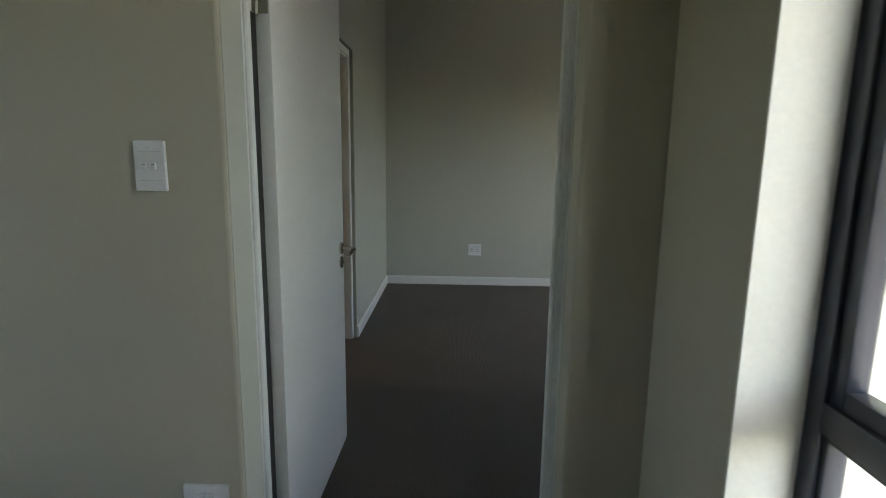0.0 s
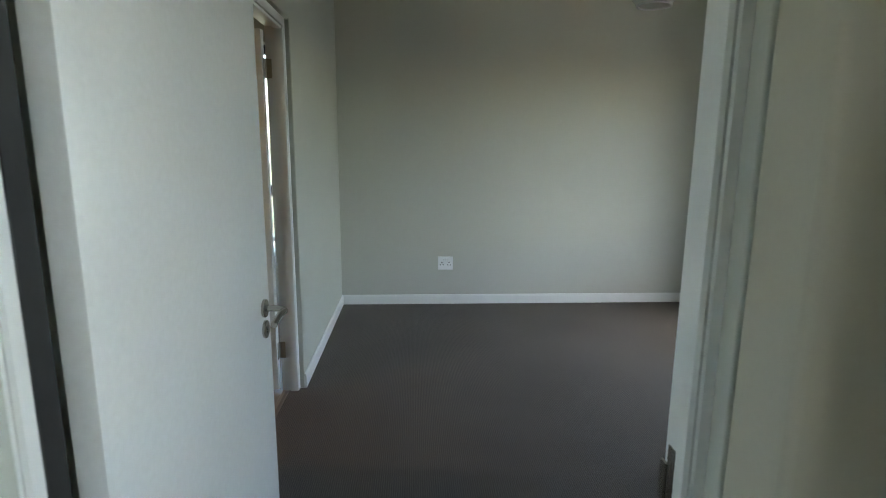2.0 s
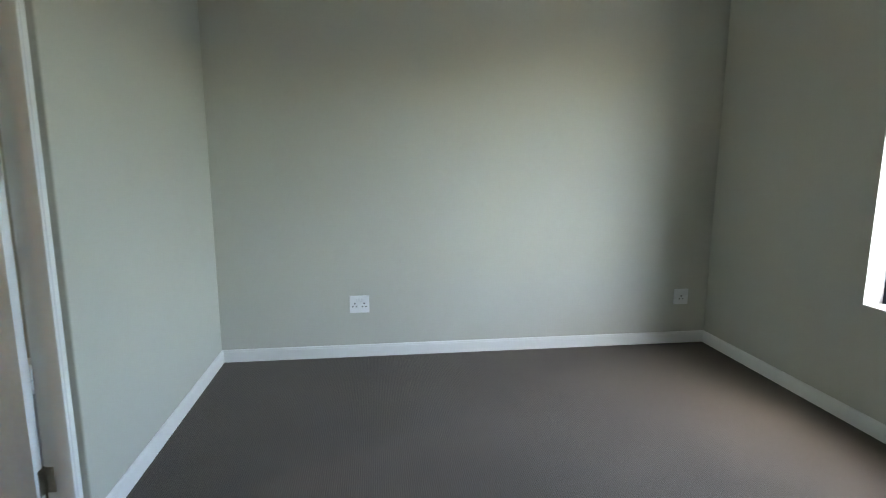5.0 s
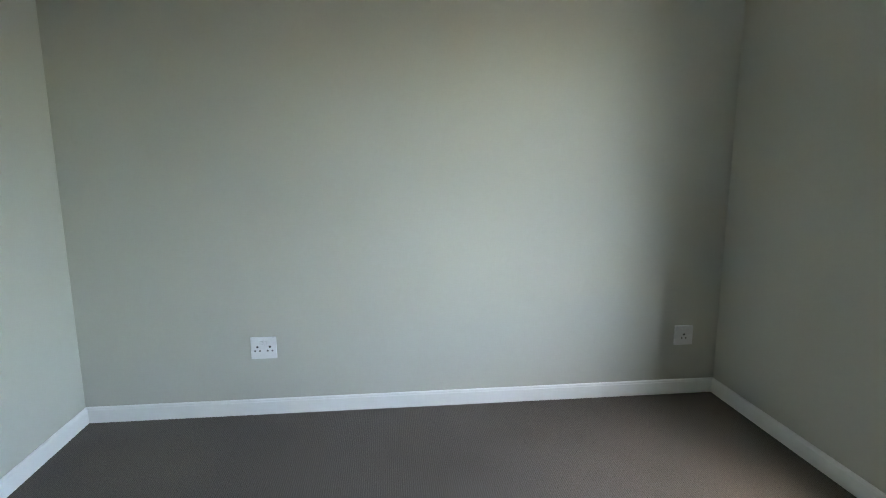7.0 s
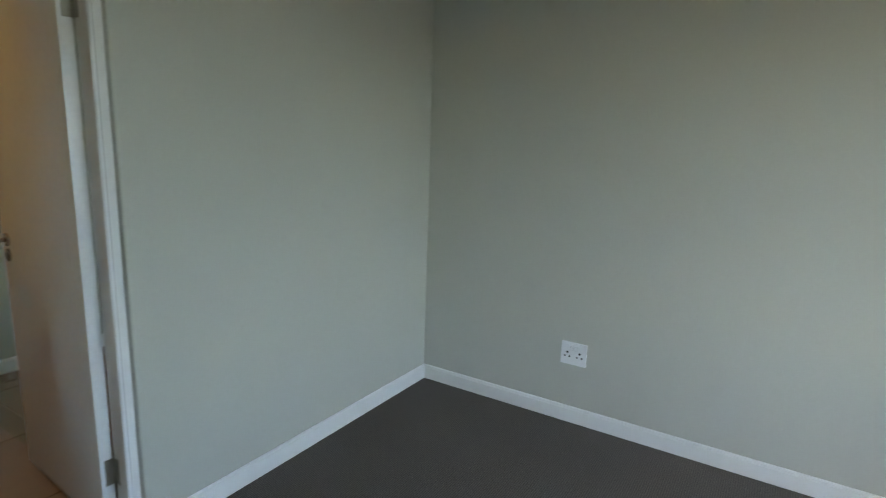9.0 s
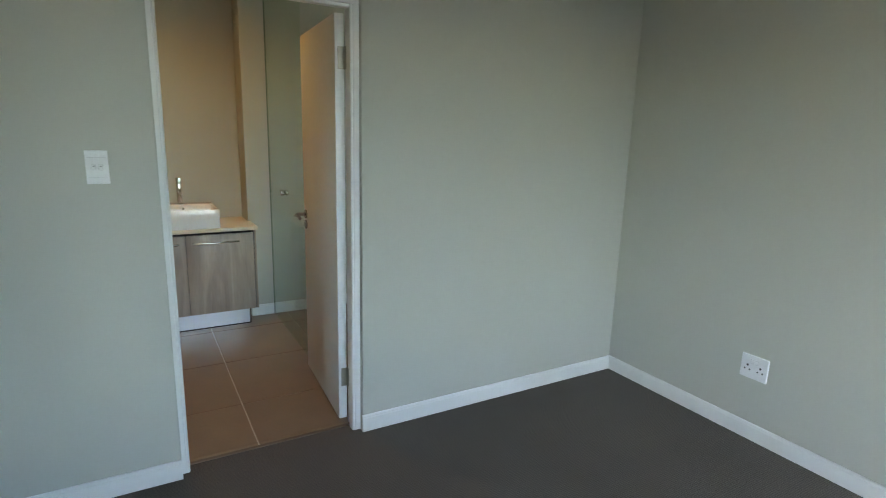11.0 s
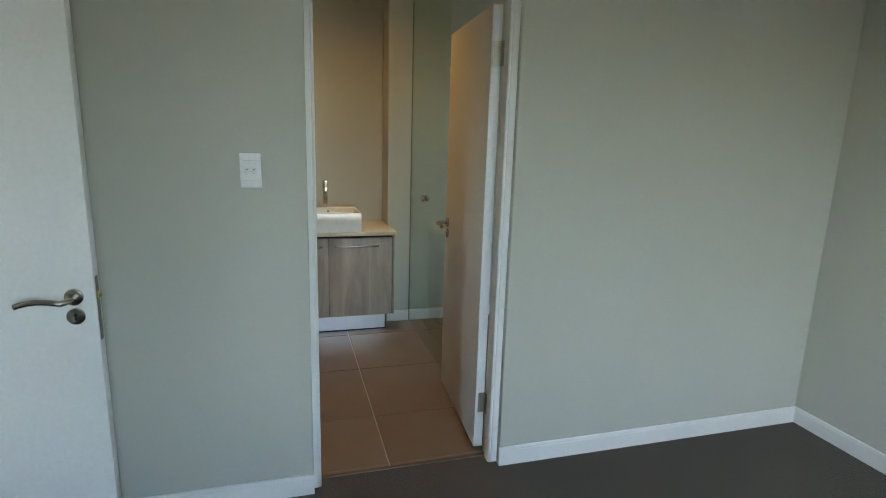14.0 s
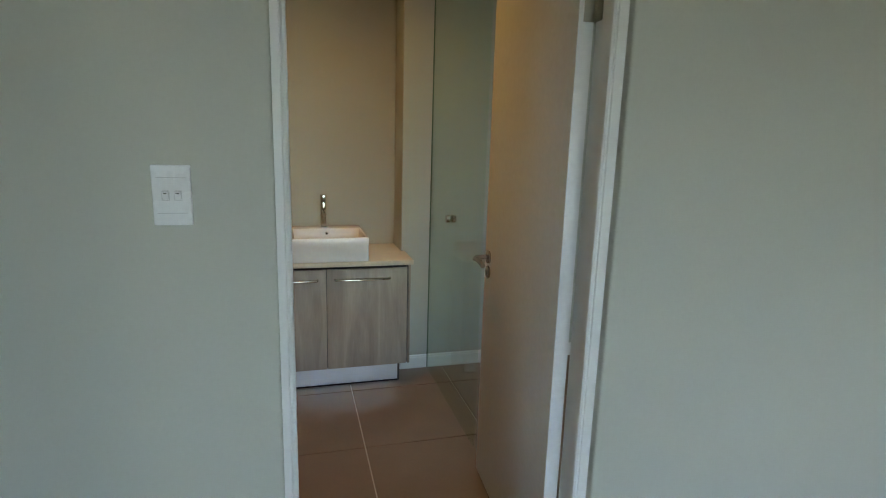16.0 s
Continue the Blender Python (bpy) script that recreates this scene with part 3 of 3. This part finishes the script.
# ---- switches and sockets: local x right along the wall, y out of it, z up ----
def wall_plate(name, label, category, at, turn, w, h, group=""):
    t = thing(name, at, label, category, group, turn=turn)
    bm = bmesh.new()
    box(bm, -w / 2, w / 2, -0.001, 0.0095, -h / 2, h / 2)
    front = [e for e in bm.edges if all(v.co.y > 0.005 for v in e.verts)]
    bmesh.ops.bevel(bm, geom=front + [e for e in bm.edges if abs(e.verts[0].co.y - e.verts[1].co.y) > 0.005], offset=0.0035, segments=3, profile=0.6, affect="EDGES")
    return t, part("cover_plate", bm, PLASTIC, t)


def light_switch(at, turn, label, w=0.075, h=0.124):
    t, plate = wall_plate("light_switch", label, "light switch", at, turn, w, h, "light switches")
    for z in (0.036, -0.036):
        part("cover_seam", box(bmesh.new(), -w / 2 + 0.008, w / 2 - 0.008, 0.0088, 0.0099, z - 0.0005, z + 0.0005), FAINT, plate)
    for x in (-0.0115, 0.0115):
        bm = box(bmesh.new(), x - 0.006, x + 0.006, 0.006, 0.0125, -0.009, 0.009, 0.0012, 2)
        for v in bm.verts:
            if v.co.z > 0 and v.co.y > 0.009:
                v.co.y += 0.003
        rocker = part("rocker", bm, PLASTIC, t)
        part("rocker_mark", box(bmesh.new(), x - 0.003, x + 0.003, 0.0115, 0.0152, 0.0035, 0.0055), DARK, rocker)
        bm = bmesh.new()
        for a, b, c, d in ((x - 0.0072, x - 0.0063, -0.0100, 0.0100), (x + 0.0063, x + 0.0072, -0.0100, 0.0100),
                           (x - 0.0063, x + 0.0063, 0.0092, 0.0100), (x - 0.0063, x + 0.0063, -0.0100, -0.0092)):
            box(bm, a, b, 0.0088, 0.0098, c, d)
        part("rocker_gap", bm, FAINT, plate)
    return t


def socket(at, turn, label, w, h, outlets, rockers=True):
    t, plate = wall_plate("power_socket", label, "power socket", at, turn, w, h, "power sockets")
    for cx in outlets:
        for dx, dz, r in ((0.0, 0.006, 0.0058), (-0.0125, -0.016, 0.0047), (0.0125, -0.016, 0.0047)):
            part("pin_hole", cylinder(bmesh.new(), (cx + dx, 0.0085, dz), "y", r, 0.0014, 16), DARK, plate)
    if rockers:
        for x in (-0.0105, 0.0105):
            part("rocker", box(bmesh.new(), x - 0.007, x + 0.007, 0.007, 0.0122, 0.020, 0.038, 0.0012, 2), PLASTIC, t)
            part("rocker_gap", box(bmesh.new(), x - 0.0082, x + 0.0082, 0.0088, 0.0098, 0.0186, 0.0394), FAINT, plate)
    return t


light_switch((0.0, 1.262, 1.353), -90, "white two-gang light switch on the wall beside the bathroom door", 0.073, 0.123)
light_switch((-0.0190, Y_HALL, 1.3595), 180, "white two-gang light switch on the hall wall beside the door", 0.078, 0.124)
socket((0.949, Y_N, 0.385), 180, "white double power socket low on the bedroom wall", 0.137, 0.123, (-0.033, 0.033))
socket((3.368, Y_N, 0.364), 180, "white single power socket near the bedroom corner", 0.112, 0.118, (0.0,), False)
socket((0.064, Y_HALL, 0.428), 180, "white double power socket low on the hall wall", 0.126, 0.122, (-0.033, 0.033))


# ---- pendant lamp ----
def pendant(at):
    x, y, rim = at
    t = thing("pendant_lamp", (x, y, H), "unlit etched glass pendant lamp shade hanging on a white flex", "pendant lamp")
    d = rim - H
    part("ceiling_rose", lathe(bmesh.new(), [(0.0, 0.0), (0.05, 0.0), (0.05, -0.012), (0.040, -0.024), (0.010, -0.030), (0.0, -0.030)], (0, 0, 0)), PLASTIC, t)
    part("flex", cylinder(bmesh.new(), (0, 0, d + 0.25), "z", 0.0035, -d - 0.25 - 0.02, 10), CORD, t)
    part("lamp_holder", lathe(bmesh.new(), [(0.0, 0.30), (0.012, 0.30), (0.022, 0.285), (0.022, 0.225), (0.030, 0.215), (0.030, 0.195), (0.0, 0.195)], (0, 0, d), 28), PLASTIC, t)
    outer = [(0.032, 0.222), (0.060, 0.220), (0.105, 0.190), (0.132, 0.145), (0.134, 0.105), (0.119, 0.055), (0.093, 0.016), (0.081, 0.001), (0.078, -0.001)]
    inner = [(r - 0.004, z + 0.001) for r, z in reversed(outer)]
    part("glass_shade", lathe(bmesh.new(), outer + inner, (0, 0, d), 56), OPAL, t, "etched white glass shade")
    part("rim_ring", lathe(bmesh.new(), [(0.0815, 0.004), (0.0850, 0.001), (0.0840, -0.006), (0.078, -0.006), (0.0765, 0.001)], (0, 0, d), 56), PLASTIC, t, "bright white glass rim")
    return t


pendant((1.85, 2.0, 2.132))

# ---- bathroom: vanity, worktop, basin, tap ----
VF = -1.815                          # front of the vanity doors
VY0, VY1 = 1.19, 2.143
vanity = thing("vanity_cabinet", (0, 0, 0), "grey-brown wood-look vanity cabinet with two doors on an aluminium plinth", "cabinet")
bm = bmesh.new()
box(bm, X_BASIN + 0.002, VF - 0.021, VY1 - 0.018, VY1 - 0.002, 0.141, 0.761, 0.001, 1)
box(bm, X_BASIN + 0.002, VF - 0.021, VY0, VY0 + 0.016, 0.141, 0.761, 0.001, 1)
box(bm, X_BASIN + 0.002, VF - 0.021, VY0 + 0.016, VY1 - 0.018, 0.141, 0.159, 0.001, 1)
box(bm, X_BASIN + 0.002, X_BASIN + 0.012, VY0 + 0.016, VY1 - 0.018, 0.164, 0.761)
part("body", bm, CARCASS, vanity, "dark cabinet carcass")
part("side_panel", box(bmesh.new(), VF - 0.45, VF - 0.006, VY1 - 0.0015, VY1 + 0.012, 0.141, 0.761, 0.0015, 1), WOOD, vanity)
for a, b, ha, hb in ((VY0 + 0.003, 1.6650, 1.302, 1.617), (1.6690, VY1 - 0.010, 1.714, 2.028)):
    d = part("door", box(bmesh.new(), VF - 0.018, VF, a, b, 0.144, 0.741, 0.0015, 2), WOOD, vanity)
    pts = [(VF + 0.001, ha, 0.683), (VF + 0.020, ha + 0.004, 0.683)]
    pts += [(VF + 0.020 + 0.009 * math.sin(math.pi * k / 8), ha + 0.006 + (hb - ha - 0.012) * k / 8, 0.683) for k in range(9)]
    pts += [(VF + 0.020, hb - 0.004, 0.683), (VF + 0.001, hb, 0.683)]
    part("handle", tube(bmesh.new(), pts, 0.0068, 12), CHROME, d, "slim bowed chrome bar handle")
part("plinth", box(bmesh.new(), -1.913, -1.901, VY0 + 0.01, 2.096, -0.002, 0.138, 0.001, 1), KICK, vanity, "satin aluminium plinth")
part("plinth_return", box(bmesh.new(), X_BASIN + 0.01, -1.9012, 2.0965, 2.108, -0.002, 0.1405, 0.001, 1), CARCASS, vanity)
part("plinth_seal", box(bmesh.new(), -1.903, -1.897, VY0 + 0.01, 2.098, -0.003, 0.008, 0.001, 1), DARK, vanity, "dark rubber plinth seal")

counter = new("worktop", mesh_of("worktop", box(bmesh.new(), X_BASIN + 0.001, VF + 0.030, VY0 - 0.01, Y_NIB - 0.001, 0.762, 0.790, 0.003, 2), STONE))
tagged(counter, "cream stone worktop on the vanity cabinet", "worktop")
part("worktop_end", box(bmesh.new(), X_NIB + 0.002, VF + 0.030, Y_NIB - 0.0045, VY1 + 0.020, 0.7622, 0.7898, 0.003, 2), STONE, counter)


def basin(x0, x1, y0, y1, z0, z1):
    """A square vessel basin with a tap ledge at its back (towards x0)."""
    t = thing("wash_basin", ((x0 + x1) / 2, (y0 + y1) / 2, z0), "square white ceramic vessel basin on the vanity top", "wash basin")
    w, d, h = x1 - x0, y1 - y0, z1 - z0
    xs, ys = (-w / 2, -w / 2 + 0.125, w / 2 - 0.016, w / 2), (-d / 2, -d / 2 + 0.016, d / 2 - 0.016, d / 2)
    bm = slab(bmesh.new(), "z", 0.0, h, xs, ys, lambda u, v: not (xs[1] < u < xs[2] and ys[1] < v < ys[2]))
    for v in bm.verts:
        if v.co.z < 0.02 and xs[1] - 0.001 < v.co.x < xs[2] + 0.001 and ys[1] - 0.001 < v.co.y < ys[2] + 0.001:
            v.co.x = v.co.x * 0.93 + 0.003
            v.co.y *= 0.93
    bmesh.ops.bevel(bm, geom=[e for e in bm.edges if len(e.link_faces) == 2 and e.calc_face_angle(0) > 0.5], offset=0.006, segments=3, profile=0.5, affect="EDGES", clamp_overlap=True)
    part("bowl", bm, CERAMIC, t)
    part("bowl_floor", box(bmesh.new(), -w / 2 + 0.090, w / 2 - 0.006, -d / 2 + 0.006, d / 2 - 0.006, 0.002, 0.032, 0.003, 2), CERAMIC, t)
    over = cylinder(bmesh.new(), (-w / 2 + 0.122, 0.0, h - 0.030), "x", 0.010, 0.010, 24, 0.002)
    ring = part("overflow_ring", over, CHROME, t, "chrome overflow ring")
    part("overflow_hole", cylinder(bmesh.new(), (-w / 2 + 0.1315, 0.0, h - 0.030), "x", 0.006, 0.0014, 20), DARK, ring)
    part("drain", cylinder(bmesh.new(), (0.02, 0.0, 0.031), "z", 0.032, 0.005, 28, 0.0015), CHROME, t, "chrome drain cover")
    return t


basin(-2.245, -1.788, 1.474, 1.903, 0.790, 0.929)


def mixer(at):
    t = thing("basin_mixer_tap", at, "tall chrome pillar mixer tap on the basin ledge", "tap")
    part("base_flange", cylinder(bmesh.new(), (0, 0, -0.001), "z", 0.026, 0.008, 28, 0.002), CHROME, t)
    part("column", cylinder(bmesh.new(), (0, 0, 0.006), "z", 0.0180, 0.150, 28, 0.002), CHROME, t)
    part("spout", tube(bmesh.new(), [(0.0, 0, 0.105), (0.03, 0, 0.110), (0.09, 0, 0.102), (0.125, 0, 0.094)], [0.013, 0.0125, 0.012, 0.012], 18), CHROME, t)
    part("cap", cylinder(bmesh.new(), (0, 0, 0.158), "z", 0.0195, 0.044, 28, 0.003), CHROME, t)
    part("lever", tube(bmesh.new(), [(0.005, 0, 0.190), (0.03, 0, 0.194), (0.075, 0, 0.200)], [0.0065, 0.006, 0.005], 12), CHROME, t, "slim chrome lever")
    return t


mixer((-2.188, 1.674, 0.926))

# ---- shower screen ----
screen = thing("shower_screen", (0, 0, 0), "frameless green-tinted glass shower panel with a round chrome knob", "shower screen")
part("glass_panel", box(bmesh.new(), X_NIB + 0.024, -1.07, 2.316, 2.324, 0.006, 2.45, 0.001, 1), SHOWER_GLASS, screen, smooth=False)
part("glass_edge", box(bmesh.new(), X_NIB + 0.020, X_NIB + 0.0238, 2.316, 2.324, 0.006, 2.45, 0.0008, 1), GLASS_EDGE, screen, "dark green polished glass edge")
for y, o in ((2.316, "-y"), (2.324, "y")):
    k = cylinder(bmesh.new(), (-1.59, y, 1.059), o, 0.0215, 0.024, 28, 0.006)
    part("knob", k, CHROME, screen, "round chrome knob")


# ---- unseen downlight, added in the bathroom ceiling to warm its light ----
def downlight(at, power):
    t = thing("ceiling_downlight", at, "small round recessed downlight, unseen, added to warm the bathroom's light", "ceiling light")
    part("trim_ring", lathe(bmesh.new(), [(0.036, 0.0), (0.036, -0.004), (0.046, -0.005), (0.048, -0.001), (0.048, 0.0)], (0, 0, 0), 40), STEEL, t)
    part("lens", cylinder(bmesh.new(), (0, 0, -0.002), "z", 0.035, 0.002, 32), LAMP, t, "glowing warm lens")
    lamp = new("warm_fill_lamp", bpy.data.lights.new("warm_fill_lamp", "SPOT"))
    lamp.data.energy, lamp.data.color = power, (1.0, 0.55, 0.14)
    lamp.data.spot_size, lamp.data.spot_blend, lamp.data.shadow_soft_size = radians(124), 1.0, 0.035
    lamp.parent = t
    lamp.location = (0, 0, -0.012)
    return t


downlight((-1.30, 1.60, H), 2.2)


# ---- toilet behind the bathroom door, against the bedroom wall ----
def toilet(at):
    t = thing("toilet", at, "white ceramic toilet with close-coupled cistern behind the open door", "toilet")
    part("cistern", box(bmesh.new(), -0.185, -0.005, -0.185, 0.185, 0.40, 0.745, 0.022, 4), CERAMIC, t)
    part("cistern_lid", box(bmesh.new(), -0.195, -0.003, -0.195, 0.195, 0.746, 0.782, 0.012, 3), CERAMIC, t)
    part("flush_button", cylinder(bmesh.new(), (-0.10, 0, 0.781), "z", 0.022, 0.006, 24, 0.0015), CHROME, t)

    def oval(scale, z, cx, length, width):
        return [(cx + scale * length * math.cos(a), scale * width * math.sin(a), z) for a in (2 * math.pi * k / 32 for k in range(32))]

    def rings(levels):
        bm = bmesh.new()
        rs = [[bm.verts.new(p) for p in oval(*lv)] for lv in levels]
        for u, v in zip(rs, rs[1:]):
            for k in range(32):
                bm.faces.new((u[k], u[(k + 1) % 32], v[(k + 1) % 32], v[k]))
        bm.faces.new(rs[0])
        bm.faces.new(rs[-1])
        return bm
    part("bowl", rings([(0.62, 0.0, -0.33, 0.22, 0.17), (0.60, 0.06, -0.33, 0.22, 0.17), (0.66, 0.18, -0.35, 0.23, 0.18), (0.92, 0.32, -0.39, 0.24, 0.185),
                        (1.0, 0.385, -0.40, 0.245, 0.185), (0.98, 0.398, -0.40, 0.245, 0.185)]), CERAMIC, t)
    part("seat", rings([(1.0, 0.399, -0.405, 0.235, 0.185), (1.02, 0.407, -0.405, 0.235, 0.185), (1.0, 0.418, -0.405, 0.235, 0.185)]), PLASTIC, t)
    part("seat_lid", rings([(1.0, 0.419, -0.405, 0.235, 0.185), (1.02, 0.427, -0.405, 0.235, 0.185), (0.97, 0.440, -0.405, 0.235, 0.185), (0.7, 0.446, -0.405, 0.235, 0.185)]), PLASTIC, t)
    return t


toilet((X_BATH, 2.78, 0.0))

# ---- outside ----
G = -2.9
setting("ground", slab(bmesh.new(), "z", G - 0.3, G, [-900, 900], [-900, 900], lambda u, v: True), GRASS, "dry green lawn and open land", "ground")
setting("road", box(bmesh.new(), 16.0, 22.5, -400, 400, G - 0.1, G + 0.012), ASPHALT, "grey asphalt road", "road")
setting("pavement", box(bmesh.new(), 13.6, 15.9, -400, 400, G - 0.1, G + 0.11, 0.02), PAVING, "concrete pavement with a raised kerb", "pavement")
setting("paving", box(bmesh.new(), X_E + 0.25, 13.5, -14, 40, G - 0.1, G + 0.03), PAVING, "pale concrete yard paving", "paving")


def house(at, turn):
    t = thing("house", at, "pale rendered house with a slate roof and brown garage door", "house", "houses across the road", turn=turn)
    part("wall", box(bmesh.new(), -5, 5, -7, 7, 0, 3.0, 0.02), RENDERED, t)
    part("roof", prism(bmesh.new(), [(-5.6, 2.95), (5.6, 2.95), (5.6, 3.1), (0, 5.3), (-5.6, 3.1)], "y", -7.6, 7.6), ROOF, t)
    part("garage_door", box(bmesh.new(), -5.06, -4.98, 2.0, 5.0, 0.0, 2.2, 0.01), GARAGE, t, "brown timber garage door")
    part("door", box(bmesh.new(), -5.06, -4.98, -0.6, 0.35, 0.1, 2.15, 0.01), GARAGE, t)
    for y in (-5.2, -2.9):
        w = part("window", box(bmesh.new(), -5.05, -4.98, y, y + 1.5, 0.9, 2.1, 0.01), ALU, t)
        part("pane", box(bmesh.new(), -5.056, -5.045, y + 0.08, y + 1.42, 0.98, 2.02), DARK, w)
    return t


h0 = house((33.0, 21.0, G), 0)
for y in (4.0, 38.0, -14.0):
    copy_thing(h0, pose(33.0, y, G))

# ---- bathroom floor tiles ----
PITCH, GAP = 0.618, 0.0060
JX, JY = -0.565, 1.806               # one crossing of the joints
cuts = {}
for i in range(-1, 4):
    for j in range(-3, 5):
        x1, y0 = JX - i * PITCH - GAP / 2 + 0.0, JY + j * PITCH + GAP / 2
        x0, y1 = x1 - PITCH + GAP, y0 + PITCH - GAP
        x0, x1 = max(x0, X_BASIN + 0.002), min(x1, X_BATH - 0.002)
        y0, y1 = max(y0, Y_BATH_S + 0.002), min(y1, Y_N - 0.002)
        spans = [(x0, x1, y0, y1)]
        if x0 < X_NIB and y1 > Y_NIB:
            spans = [(max(x0, X_NIB + 0.002), x1, y0, y1)] + ([(x0, X_NIB, y0, Y_NIB - 0.002)] if y0 < Y_NIB - 0.01 else [])
        if i == -1 and y1 > EN0 and y0 < EN1:
            spans.append((X_BATH - 0.001, X_THRESH - 0.0205, max(y0, EN0 + 0.03), min(y1, EN1 - 0.03)))
        for a, b, c, d in spans:
            if b - a < 0.01 or d - c < 0.01:
                continue
            key = (round(b - a, 4), round(d - c, 4))
            if key not in cuts:
                cuts[key] = mesh_of("tile", box(bmesh.new(), 0, key[0], 0, key[1], -0.010, 0.0, 0.0015, 1), TILE)
            ob = new("tile", cuts[key])
            ob.matrix_world = pose(a, c, 0.0)
            ob.parent = bath_floor
